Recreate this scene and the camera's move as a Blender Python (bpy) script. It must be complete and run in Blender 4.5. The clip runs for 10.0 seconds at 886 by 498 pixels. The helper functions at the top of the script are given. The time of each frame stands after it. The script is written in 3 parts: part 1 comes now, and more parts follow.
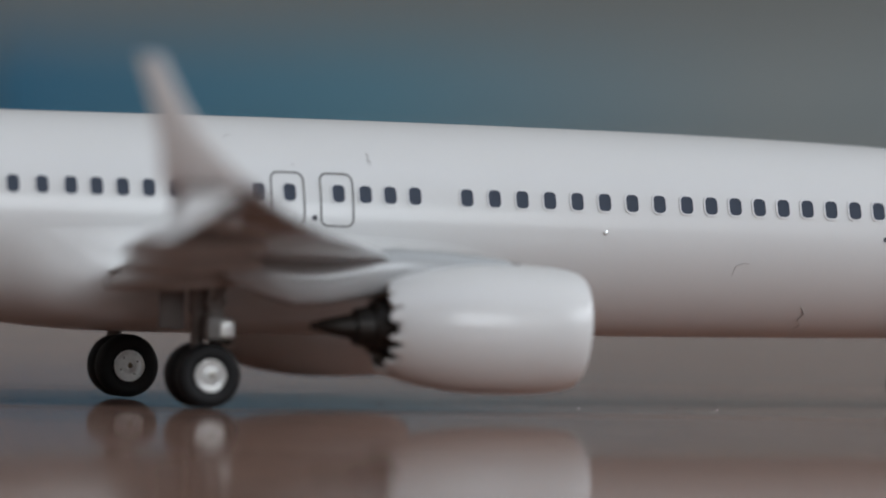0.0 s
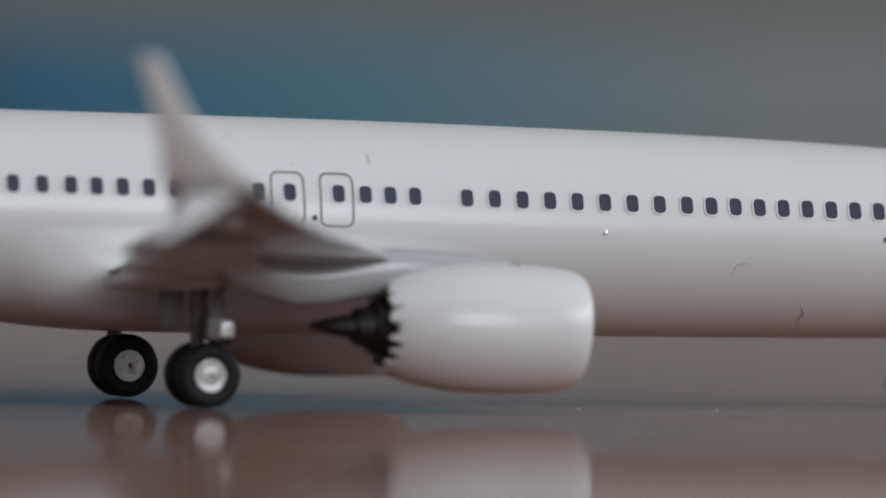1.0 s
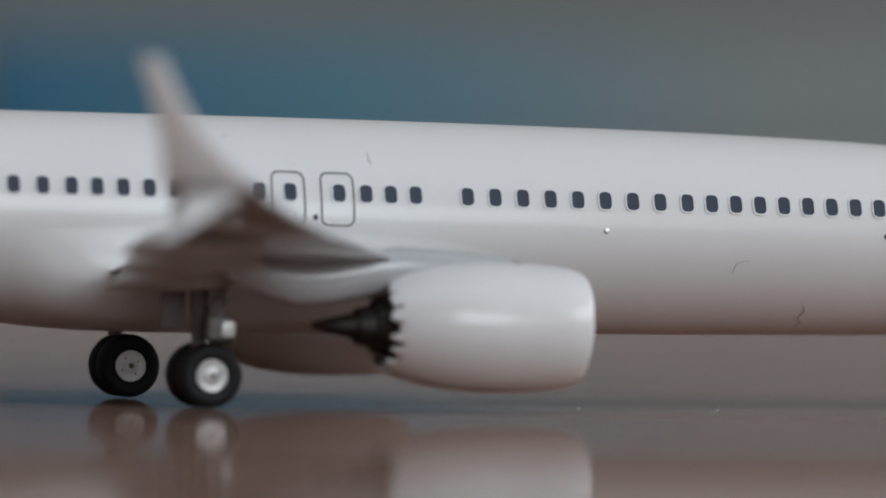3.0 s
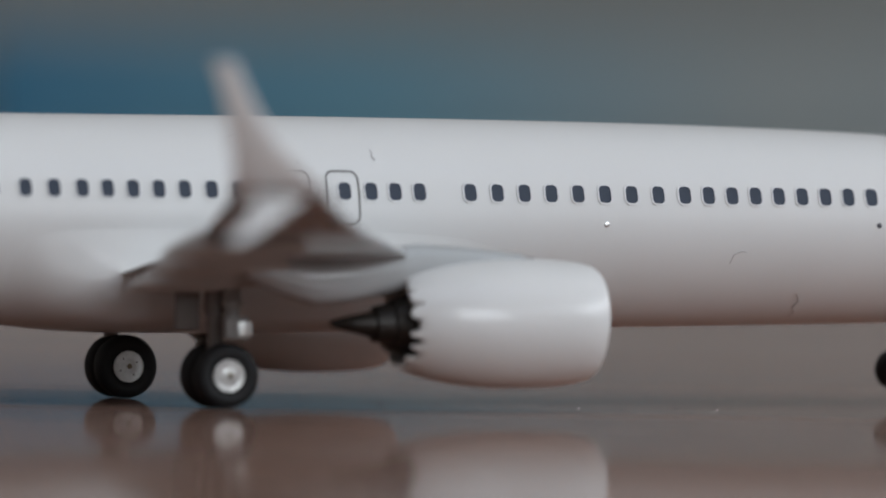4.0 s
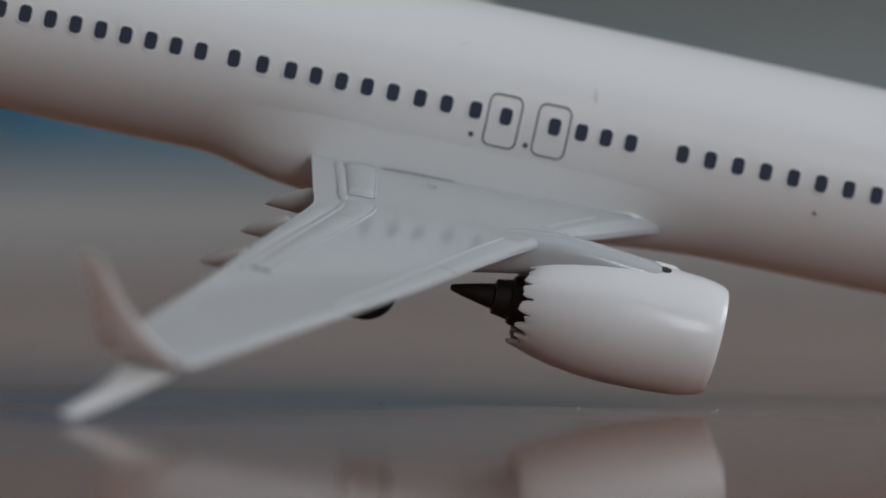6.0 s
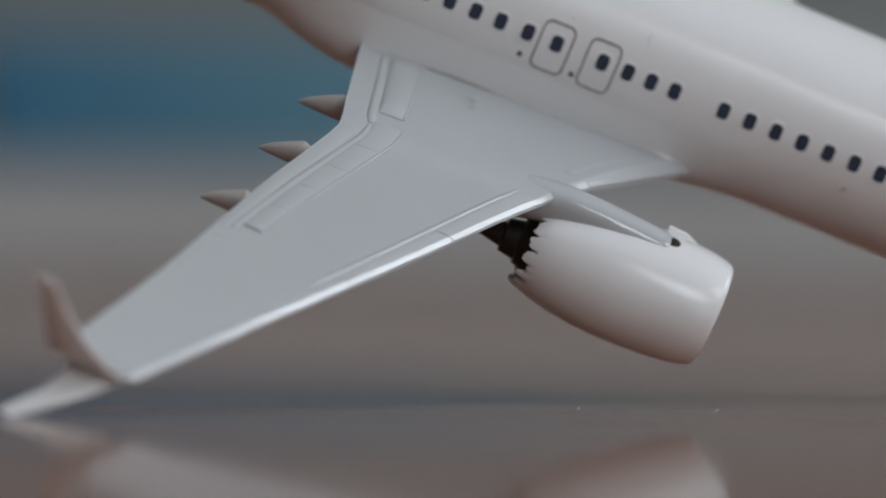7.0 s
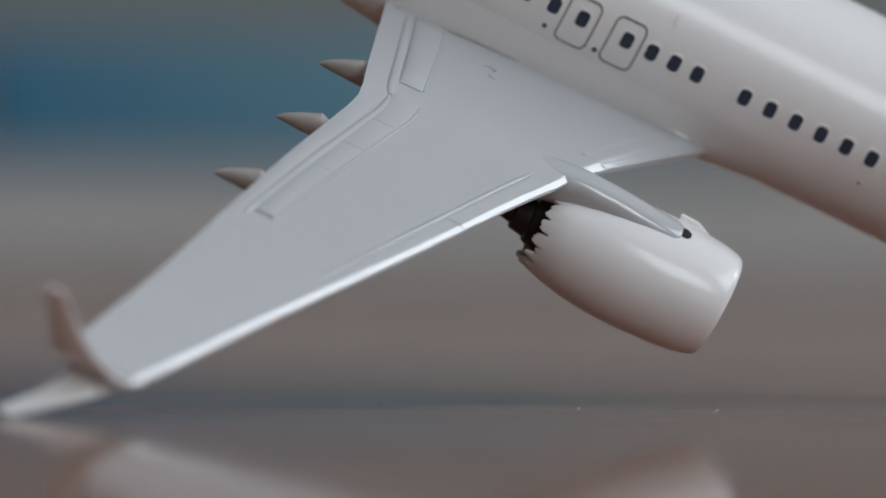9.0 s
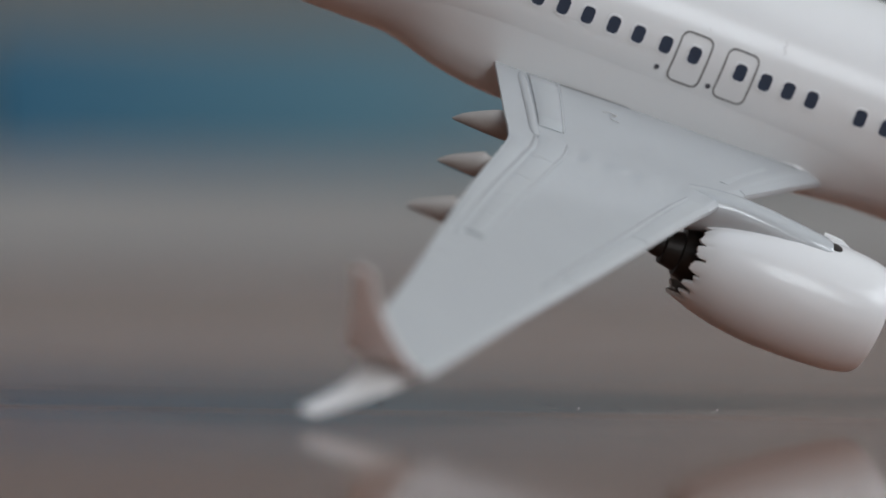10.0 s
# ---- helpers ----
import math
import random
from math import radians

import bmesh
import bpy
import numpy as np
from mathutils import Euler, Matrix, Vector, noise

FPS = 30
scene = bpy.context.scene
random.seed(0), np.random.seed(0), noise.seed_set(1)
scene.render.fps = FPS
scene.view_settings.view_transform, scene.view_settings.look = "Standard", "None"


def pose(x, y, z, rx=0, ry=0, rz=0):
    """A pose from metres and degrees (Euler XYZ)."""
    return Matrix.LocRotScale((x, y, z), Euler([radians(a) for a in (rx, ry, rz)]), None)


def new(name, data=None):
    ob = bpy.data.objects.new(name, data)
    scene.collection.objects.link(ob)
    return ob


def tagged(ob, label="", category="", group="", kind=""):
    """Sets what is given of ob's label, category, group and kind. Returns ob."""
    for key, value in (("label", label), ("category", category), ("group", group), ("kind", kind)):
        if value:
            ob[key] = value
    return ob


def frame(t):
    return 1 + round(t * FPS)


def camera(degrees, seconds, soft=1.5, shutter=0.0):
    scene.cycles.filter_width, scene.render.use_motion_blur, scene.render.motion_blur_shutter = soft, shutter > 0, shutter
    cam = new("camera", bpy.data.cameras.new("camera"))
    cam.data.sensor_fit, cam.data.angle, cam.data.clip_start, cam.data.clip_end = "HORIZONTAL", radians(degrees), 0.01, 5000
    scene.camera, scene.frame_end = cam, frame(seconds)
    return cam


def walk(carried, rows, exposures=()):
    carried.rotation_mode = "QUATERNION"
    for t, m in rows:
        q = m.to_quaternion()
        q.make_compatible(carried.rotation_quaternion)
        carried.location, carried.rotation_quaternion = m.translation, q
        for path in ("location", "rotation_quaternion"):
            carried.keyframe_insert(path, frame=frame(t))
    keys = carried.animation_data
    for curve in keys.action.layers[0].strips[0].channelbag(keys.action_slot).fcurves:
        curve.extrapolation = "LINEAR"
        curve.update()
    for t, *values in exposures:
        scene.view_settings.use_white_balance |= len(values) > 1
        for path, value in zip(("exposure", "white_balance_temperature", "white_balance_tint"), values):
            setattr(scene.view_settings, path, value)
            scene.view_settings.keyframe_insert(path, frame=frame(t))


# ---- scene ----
# All aircraft sizes are given in metres of the full-size aircraft; the model is 1:400.
S = 1 / 400

# ---- camera ----
cam = camera(5.603, 10.0, soft=1.8)
cam.data.dof.use_dof = True
cam.data.dof.focus_distance = 0.3975
cam.data.dof.aperture_fstop = 39.0
EYE = pose(0, 0, 0.011308, 89.3558, -0.8345, 0.0094)
walk(cam, [(0.0, EYE), (10.0, EYE)], exposures=[(0.0, -0.04), (4.4, -0.03), (5.0, -0.25), (6.2, -0.23), (7.5, 0.0), (9.0, 0.0), (10.0, 0.08)])

# ---- light ----
world = bpy.data.worlds.new("daylight")
scene.world = world
world.use_nodes = True
wn = world.node_tree
sky = wn.nodes.new("ShaderNodeTexSky")
sky.sky_type = "NISHITA"
sky.sun_disc = False
sky.sun_elevation, sky.sun_rotation = radians(40), radians(200)
wn.links.new(sky.outputs[0], wn.nodes["Background"].inputs[0])
wn.nodes["Background"].inputs[1].default_value = 0.1


def area_lamp(name, m, sx, sy, power, color):
    data = bpy.data.lights.new(name, "AREA")
    data.shape, data.size, data.size_y, data.energy, data.color = "RECTANGLE", sx, sy, power, color
    ob = new(name, data)
    ob.matrix_world = m
    return tagged(ob, "soft light standing in for daylight at an unseen opening", "window light", kind="structure")


# daylight from two windows to the right and one behind the camera; roof lamp added as overhead fill
area_lamp("window_light", pose(1.94, 0.8, 0.97, 0, 90, 0), 0.72, 1.0, 15.0, (0.89, 0.945, 1.0))
area_lamp("window_light", pose(1.94, -0.45, 0.97, 0, 90, 0), 0.72, 0.9, 11.0, (0.89, 0.945, 1.0))
area_lamp("window_light", pose(1.1, -1.54, 0.66, 90, 0, 0), 0.8, 0.8, 12.5, (0.9, 0.955, 1.0))
area_lamp("overhead_fill", pose(0.25, -0.62, 1.80, 0, 0, 0), 2.2, 1.5, 7.0, (0.91, 0.955, 1.0))


# ---- materials ----
def material(name, base, rough=0.5, metal=0.0, coat=0.0, spec=0.5, vary=0.06, scale=900.0, fine=9000.0, bump=0.0, second=None, clear=0.05):
    """A surface with two scales of mottling in colour and gloss."""
    m = bpy.data.materials.new(name)
    m.use_nodes = True
    nt = m.node_tree
    b = nt.nodes["Principled BSDF"]
    tc = nt.nodes.new("ShaderNodeTexCoord")
    n1, n2 = nt.nodes.new("ShaderNodeTexNoise"), nt.nodes.new("ShaderNodeTexNoise")
    n1.inputs["Scale"].default_value, n2.inputs["Scale"].default_value = scale, fine
    n1.inputs["Detail"].default_value = 4
    for n in (n1, n2):
        nt.links.new(tc.outputs["Object"], n.inputs["Vector"])
    mix = nt.nodes.new("ShaderNodeMix")
    mix.data_type = "RGBA"
    dark = second or tuple(c * (1 - vary * 2) for c in base)
    mix.inputs["A"].default_value, mix.inputs["B"].default_value = (*dark, 1), (*base, 1)
    add = nt.nodes.new("ShaderNodeMath")
    add.operation = "MULTIPLY_ADD"
    add.inputs[1].default_value = 0.35
    nt.links.new(n2.outputs["Fac"], add.inputs[0])
    nt.links.new(n1.outputs["Fac"], add.inputs[2])
    ramp = nt.nodes.new("ShaderNodeMapRange")
    ramp.inputs["From Min"].default_value, ramp.inputs["From Max"].default_value = 0.3, 1.05
    nt.links.new(add.outputs[0], ramp.inputs["Value"])
    nt.links.new(ramp.outputs["Result"], mix.inputs["Factor"])
    nt.links.new(mix.outputs["Result"], b.inputs["Base Color"])
    gloss = nt.nodes.new("ShaderNodeMapRange")
    gloss.inputs["To Min"].default_value, gloss.inputs["To Max"].default_value = rough * 0.85, rough * 1.2
    nt.links.new(n1.outputs["Fac"], gloss.inputs["Value"])
    nt.links.new(gloss.outputs["Result"], b.inputs["Roughness"])
    b.inputs["Metallic"].default_value = metal
    b.inputs["Specular IOR Level"].default_value = spec
    b.inputs["Coat Weight"].default_value, b.inputs["Coat Roughness"].default_value = coat, clear
    if bump:
        bp = nt.nodes.new("ShaderNodeBump")
        bp.inputs["Strength"].default_value, bp.inputs["Distance"].default_value = 0.5, bump
        nt.links.new(n1.outputs["Fac"], bp.inputs["Height"])
        nt.links.new(bp.outputs["Normal"], b.inputs["Normal"])
    return m


def table_wood():
    """Dark polished wood with long grain along x and small pores."""
    m = material("dark_polished_wood", (0.33, 0.1, 0.038), 0.16, second=(0.2, 0.06, 0.023), scale=30, fine=700)
    nt = m.node_tree
    b = nt.nodes["Principled BSDF"]
    mp = nt.nodes.new("ShaderNodeMapping")
    mp.inputs["Scale"].default_value = (0.06, 1, 1)
    tc = [n for n in nt.nodes if n.bl_idname == "ShaderNodeTexCoord"][0]
    nt.links.new(tc.outputs["Object"], mp.inputs["Vector"])
    for n in nt.nodes:
        if n.bl_idname == "ShaderNodeTexNoise":
            nt.links.new(mp.outputs["Vector"], n.inputs["Vector"])
    smear = nt.nodes.new("ShaderNodeTexNoise")
    smear.inputs["Scale"].default_value = 90
    smear.inputs["Detail"].default_value = 5
    long_mp = nt.nodes.new("ShaderNodeMapping")
    long_mp.inputs["Scale"].default_value = (0.12, 1, 1)
    nt.links.new(tc.outputs["Object"], long_mp.inputs["Vector"])
    nt.links.new(long_mp.outputs["Vector"], smear.inputs["Vector"])
    gl = nt.nodes.new("ShaderNodeMapRange")
    gl.inputs["From Min"].default_value, gl.inputs["From Max"].default_value = 0.3, 0.7
    gl.inputs["To Min"].default_value, gl.inputs["To Max"].default_value = 0.04, 0.095
    nt.links.new(smear.outputs["Fac"], gl.inputs["Value"])
    nt.links.new(gl.outputs["Result"], b.inputs["Roughness"])
    # hazy worn polish over the clear one
    dull = nt.nodes.new("ShaderNodeBsdfPrincipled")
    dull.inputs["Base Color"].default_value = (0.235, 0.165, 0.133, 1)
    dull.inputs["Specular IOR Level"].default_value = 0.3
    dull.inputs["Roughness"].default_value = 0.6
    haze = nt.nodes.new("ShaderNodeMapRange")
    haze.inputs["From Min"].default_value, haze.inputs["From Max"].default_value = 0.3, 0.7
    haze.inputs["To Min"].default_value, haze.inputs["To Max"].default_value = 0.34, 0.48
    nt.links.new(smear.outputs["Fac"], haze.inputs["Value"])
    both = nt.nodes.new("ShaderNodeMixShader")
    nt.links.new(haze.outputs["Result"], both.inputs[0])
    nt.links.new(b.outputs[0], both.inputs[1])
    nt.links.new(dull.outputs[0], both.inputs[2])
    out = [n for n in nt.nodes if n.bl_idname == "ShaderNodeOutputMaterial"][0]
    nt.links.new(both.outputs[0], out.inputs["Surface"])
    return m


def fading_cover():
    """Deep blue book cover; its sheen is painted in as a fade to grey along its length."""
    m = material("blue_sheen_cover", (0.03, 0.12, 0.22), 0.4, scale=60, fine=800)
    nt = m.node_tree
    b = nt.nodes["Principled BSDF"]
    tc = nt.nodes.new("ShaderNodeTexCoord")
    sep = nt.nodes.new("ShaderNodeSeparateXYZ")
    nt.links.new(tc.outputs["Object"], sep.inputs[0])
    ramp = nt.nodes.new("ShaderNodeValToRGB")
    mr = nt.nodes.new("ShaderNodeMapRange")
    mr.inputs["From Min"].default_value, mr.inputs["From Max"].default_value = -0.115, -0.045
    nt.links.new(sep.outputs[0], mr.inputs["Value"])
    nt.links.new(mr.outputs["Result"], ramp.inputs["Fac"])
    e = ramp.color_ramp.elements
    e[0].position, e[0].color = 0.0, (0.032, 0.15, 0.25, 1)
    e[1].position, e[1].color = 1.0, (0.25, 0.275, 0.272, 1)
    mid = e.new(0.5)
    mid.color = (0.105, 0.235, 0.3, 1)
    nt.links.new(ramp.outputs["Color"], b.inputs["Base Color"])
    return m


WHITE = material("white_gloss_paint", (0.8, 0.795, 0.785), 0.33, coat=0.4, vary=0.015, scale=260, fine=5000, bump=0.00003, clear=0.13)
GREY = material("grey_wing_paint", (0.475, 0.492, 0.5), 0.22, coat=0.6, clear=0.045, vary=0.02, scale=300, fine=5000, bump=0.00002)
WINDOW = material("dark_window_print", (0.03, 0.044, 0.075), 0.4, spec=0.4, vary=0.1, scale=2500)
RIM = material("pale_window_rim", (0.88, 0.88, 0.88), 0.2, vary=0.08, scale=4000)
LINE = material("grey_outline_print", (0.28, 0.27, 0.26), 0.45, vary=0.25, scale=3000)
DOT = material("dark_dot_print", (0.07, 0.07, 0.085), 0.45, scale=3000)
CORE = material("dark_exhaust_metal", (0.03, 0.024, 0.02), 0.38, metal=0.4, vary=0.25, scale=2500, bump=0.00004)
TYRE = material("black_tyre_rubber", (0.012, 0.012, 0.014), 0.62, vary=0.2, scale=2500, bump=0.00003)
HUB = material("silver_white_hub", (0.86, 0.85, 0.83), 0.3, metal=0.35, vary=0.15, scale=3000, bump=0.00004)
BEAD = material("polished_metal_bead", (0.92, 0.92, 0.92), 0.3, metal=1.0, vary=0.1, scale=3000)
BRASS = material("worn_brass_pin", (0.3, 0.24, 0.16), 0.4, metal=0.7, vary=0.2, scale=3000)
GEAR = material("grey_gear_paint", (0.33, 0.315, 0.3), 0.4, vary=0.1, scale=2500)
DRAB = material("drab_grey_paint", (0.46, 0.42, 0.39), 0.4, vary=0.12, scale=1200)
# drab darkened for the shade under the belly; also colours the rim marks
SHADE_AND_MARKS = material("shade_and_mark_drab", (0.2, 0.165, 0.15), 0.45, vary=0.15, scale=1500)
LINT = material("grey_lint", (0.54, 0.52, 0.51), 0.8, scale=3000)
SPECK = material("dark_dust", (0.03, 0.03, 0.035), 0.8, scale=3000)
PALE = material("pale_dust", (0.7, 0.7, 0.7), 0.7, scale=3000)
WOOD = table_wood()
WALL = material("pale_wall_paint", (0.44, 0.42, 0.395), 0.8, vary=0.04, scale=3, fine=90, bump=0.0005)
CEIL = material("white_ceiling_paint", (0.75, 0.74, 0.72), 0.85, vary=0.02, scale=3, fine=90)
FLOORM = material("brown_floor_boards", (0.2, 0.13, 0.08), 0.4, vary=0.2, scale=4, fine=60)
FRAME = material("white_window_frame", (0.75, 0.75, 0.74), 0.45, vary=0.03, scale=6, fine=80)
BROWN = material("brown_book_cover", (0.44, 0.432, 0.415), 0.5, vary=0.08, scale=40, fine=900)
PAPER = material("cream_page_edges", (0.46, 0.445, 0.42), 0.8, vary=0.08, scale=60, fine=2500)
TEALGREY = material("grey_green_book_cover", (0.24, 0.252, 0.24), 0.5, vary=0.08, scale=40, fine=900)
BLUE = fading_cover()


# ---- mesh helpers ----
def obj(name, bm, mat, parent=None, label="", smooth=True):
    me = bpy.data.meshes.new(name)
    bmesh.ops.recalc_face_normals(bm, faces=bm.faces)
    bm.to_mesh(me)
    bm.free()
    for p in me.polygons:
        p.use_smooth = smooth
    if smooth:
        me.set_sharp_from_angle(angle=radians(38))
    me.materials.append(mat)
    ob = new(name, me)
    if parent:
        ob.parent = parent
    if label:
        ob["label"] = label
    return ob


def part(name, bm, mat, parent, label="", smooth=True):
    return obj(name, bm, mat, parent, label, smooth)


def loft(rings, close=True, caps=True, bm=None, k=S):
    """Skin through rings of equal count of points."""
    bm = bm or bmesh.new()
    vs = [[bm.verts.new(Vector(p) * k) for p in r] for r in rings]
    n = len(rings[0])
    for a, b in zip(vs, vs[1:]):
        for i in range(n if close else n - 1):
            j = (i + 1) % n
            bm.faces.new((a[i], a[j], b[j], b[i]))
    if caps:
        bm.faces.new(vs[0][::-1])
        bm.faces.new(vs[-1])
    return bm


def circle(x, y, z, r, n=24, axis="x", ry=None):
    ry = ry or r
    out = []
    for i in range(n):
        a = 2 * math.pi * i / n
        c, s = r * math.cos(a), ry * math.sin(a)
        out.append((x, y + c, z + s) if axis == "x" else (x + c, y, z + s) if axis == "y" else (x + c, y + s, z))
    return out


def box(x0, x1, y0, y1, z0, z1, bevel=0.0, k=S, segments=2):
    bm = bmesh.new()
    bmesh.ops.create_cube(bm, size=1)
    for v in bm.verts:
        v.co = Vector(((x0 + x1) / 2 + v.co.x * (x1 - x0), (y0 + y1) / 2 + v.co.y * (y1 - y0), (z0 + z1) / 2 + v.co.z * (z1 - z0))) * k
    if bevel:
        bmesh.ops.bevel(bm, geom=bm.edges[:], offset=bevel * k, segments=segments, affect="EDGES", profile=0.7)
    return bm


def tube(points, r, n=8, k=S, flat=1.0):
    """Round cord along points."""
    rings = []
    pts = [Vector(p) for p in points]
    for i, p in enumerate(pts):
        d = (pts[min(i + 1, len(pts) - 1)] - pts[max(i - 1, 0)]).normalized()
        u = d.cross(Vector((0, 0, 1)))
        u = u.normalized() if u.length > 1e-4 else Vector((1, 0, 0))
        w = d.cross(u)
        rr = r * (0.5 if i in (0, len(pts) - 1) else 1)
        rings.append([p + u * rr * math.cos(a) + w * rr * flat * math.sin(a) for a in [2 * math.pi * j / n for j in range(n)]])
    return loft(rings, k=k)


def spline(table, x):
    """Smooth value from a table of (x, values...), x falling."""
    xs = [r[0] for r in table]
    for i in range(len(xs) - 1):
        if xs[i] >= x >= xs[i + 1]:
            break
    p0, p1, p2, p3 = table[max(i - 1, 0)], table[i], table[i + 1], table[min(i + 2, len(xs) - 1)]
    u = (x - p1[0]) / (p2[0] - p1[0])
    out = []
    for c in range(1, len(p1)):
        m1 = (p2[c] - p0[c]) / (p2[0] - p0[0]) * (p2[0] - p1[0])
        m2 = (p3[c] - p1[c]) / (p3[0] - p1[0]) * (p2[0] - p1[0])
        out.append((2 * u**3 - 3 * u**2 + 1) * p1[c] + (u**3 - 2 * u**2 + u) * m1 + (3 * u**2 - 2 * u**3) * p2[c] + (u**3 - u**2) * m2)
    return out


# ---- room ----
def room():
    x0, x1, y0, y1, z0, z1 = -1.7, 1.9, -1.5, 1.7, -0.75, 1.75
    t = 0.12
    tagged(obj("floor", box(x0, x1, y0, y1, z0 - t, z0, k=1), FLOORM, smooth=False), "brown wooden floor of the room", "floor", kind="structure")
    def pierced(boxes):
        bm = bmesh.new()
        for a in boxes:
            b2 = box(*a, k=1)
            me = bpy.data.meshes.new("tmp")
            b2.to_mesh(me)
            b2.free()
            bm.from_mesh(me)
            bpy.data.meshes.remove(me)
        return bm

    # unseen ceiling opening, added to let the overhead fill in
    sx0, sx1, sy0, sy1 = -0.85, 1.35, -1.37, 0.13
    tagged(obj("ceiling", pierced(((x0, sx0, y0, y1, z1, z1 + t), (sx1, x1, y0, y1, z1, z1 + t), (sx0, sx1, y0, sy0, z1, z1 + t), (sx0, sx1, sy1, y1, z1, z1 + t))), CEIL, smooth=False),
           "white painted ceiling with an opening added for overhead light", "ceiling", kind="structure")
    tagged(obj("wall_north", box(x0 - t, x1 + t, y1, y1 + t, z0 - t, z1 + t, k=1), WALL, smooth=False), "pale painted wall", "wall", kind="structure")
    ez0, ez1 = 0.57, 1.37
    sides = (("window_2", 0.25, 1.35), ("window_3", -0.95, 0.05))
    a0, a1, b0, b1 = sides[1][1], sides[1][2], sides[0][1], sides[0][2]
    tagged(obj("wall_east", pierced(((x1, x1 + t, y0, a0, z0 - t, z1 + t), (x1, x1 + t, a1, b0, z0 - t, z1 + t), (x1, x1 + t, b1, y1, z0 - t, z1 + t),
                                     (x1, x1 + t, a0, a1, z0 - t, ez0), (x1, x1 + t, a0, a1, ez1, z1 + t), (x1, x1 + t, b0, b1, z0 - t, ez0), (x1, x1 + t, b0, b1, ez1, z1 + t))), WALL, smooth=False),
           "pale painted wall with two window openings", "wall", kind="structure")
    for name, ey0, ey1 in sides:
        win = tagged(new(name), "white framed window in the side wall", "window", kind="structure")
        for a in ((ey0, ey0 + 0.05, ez0, ez1), (ey1 - 0.05, ey1, ez0, ez1), (ey0 + 0.05, ey1 - 0.05, ez0, ez0 + 0.05), (ey0 + 0.05, ey1 - 0.05, ez1 - 0.05, ez1)):
            part("window_frame", box(x1 + 0.05, x1 + 0.1, a[0], a[1], a[2], a[3], 0.004, k=1), FRAME, win)
    tagged(obj("wall_west", box(x0 - t, x0, y0, y1, z0 - t, z1 + t, k=1), WALL, smooth=False), "pale painted wall", "wall", kind="structure")
    # south wall with its window opening
    wx0, wx1, wz0, wz1 = 0.68, 1.52, 0.24, 1.08
    bm = pierced(((x0 - t, wx0, y0 - t, y0, z0 - t, z1 + t), (wx1, x1 + t, y0 - t, y0, z0 - t, z1 + t), (wx0, wx1, y0 - t, y0, z0 - t, wz0), (wx0, wx1, y0 - t, y0, wz1, z1 + t)))
    tagged(obj("wall_south", bm, WALL, smooth=False), "pale painted wall with a window opening", "wall", kind="structure")
    win = tagged(new("window_1"), "square white framed window behind the camera", "window", kind="structure")
    for a in ((wx0, wx0 + 0.05, wz0, wz1), (wx1 - 0.05, wx1, wz0, wz1), (wx0 + 0.05, wx1 - 0.05, wz0, wz0 + 0.05), (wx0 + 0.05, wx1 - 0.05, wz1 - 0.05, wz1)):
        part("window_frame", box(a[0], a[1], y0 - 0.11, y0 - 0.06, a[2], a[3], 0.004, k=1), FRAME, win)


def table():
    t = tagged(new("table"), "dark brown polished wooden table with glossy top", "table")
    part("tabletop", box(-0.7, 0.7, -0.3, 1.2, -0.03, 0.0, 0.003, k=1, segments=3), WOOD, t, "dark glossy wooden top")
    part("apron", box(-0.62, 0.62, -0.22, 1.12, -0.1, -0.03, 0.002, k=1), WOOD, t)
    for x in (-0.6, 0.6):
        for y in (-0.2, 1.1):
            part("leg", box(x - 0.03, x + 0.03, y - 0.03, y + 0.03, -0.75, -0.1, 0.003, k=1), WOOD, t)


def book(name, label, x0, x1, y0, y1, z0, z1, cover):
    """A lying book: two boards, a rounded spine at the front and the block of pages."""
    b = tagged(new(name), label, "book", group="stack of books")
    b.matrix_world = pose((x0 + x1) / 2, y0, z0)
    w, d, h, c = (x1 - x0) / 2, y1 - y0, z1 - z0, min(0.0012, (z1 - z0) * 0.2)
    part("back_board", box(-w, w, 0.0012, d, 0, c, 0.0003, k=1), cover, b)
    part("front_board", box(-w, w, 0.0012, d, h - c, h, 0.0003, k=1), cover, b)
    n = 10
    prof = [(-0.0005 * math.sin(math.pi * i / n), h * i / n) for i in range(n + 1)]
    ring = lambda x: [(x, 0.0011 + p[0], p[1]) for p in prof] + [(x, 0.0022, h), (x, 0.0022, 0)]
    part("spine", loft([ring(-w), ring(w)], k=1), cover, b)
    part("page_block", box(-w + 0.003, w - 0.003, 0.0025, d - 0.003, c + 0.0001, h - c - 0.0001, k=1), PAPER, b)
    return b


def notepad(x0, x1, y0, y1, z0, z1):
    """Cream sheets between a thin card back and a cover sheet."""
    n = tagged(new("notepad"), "cream paper notepad lying on a brown book", "notepad")
    part("card_back", box(x0, x1, y0, y1, z0, z0 + 0.0007, 0.0001, k=1), BROWN, n)
    part("paper_block", box(x0 + 0.0004, x1 - 0.0004, y0 + 0.0004, y1, z0 + 0.0007, z1 - 0.0003, k=1), PAPER, n)
    part("cover_sheet", box(x0, x1, y0, y1, z1 - 0.0003, z1, k=1), PAPER, n)


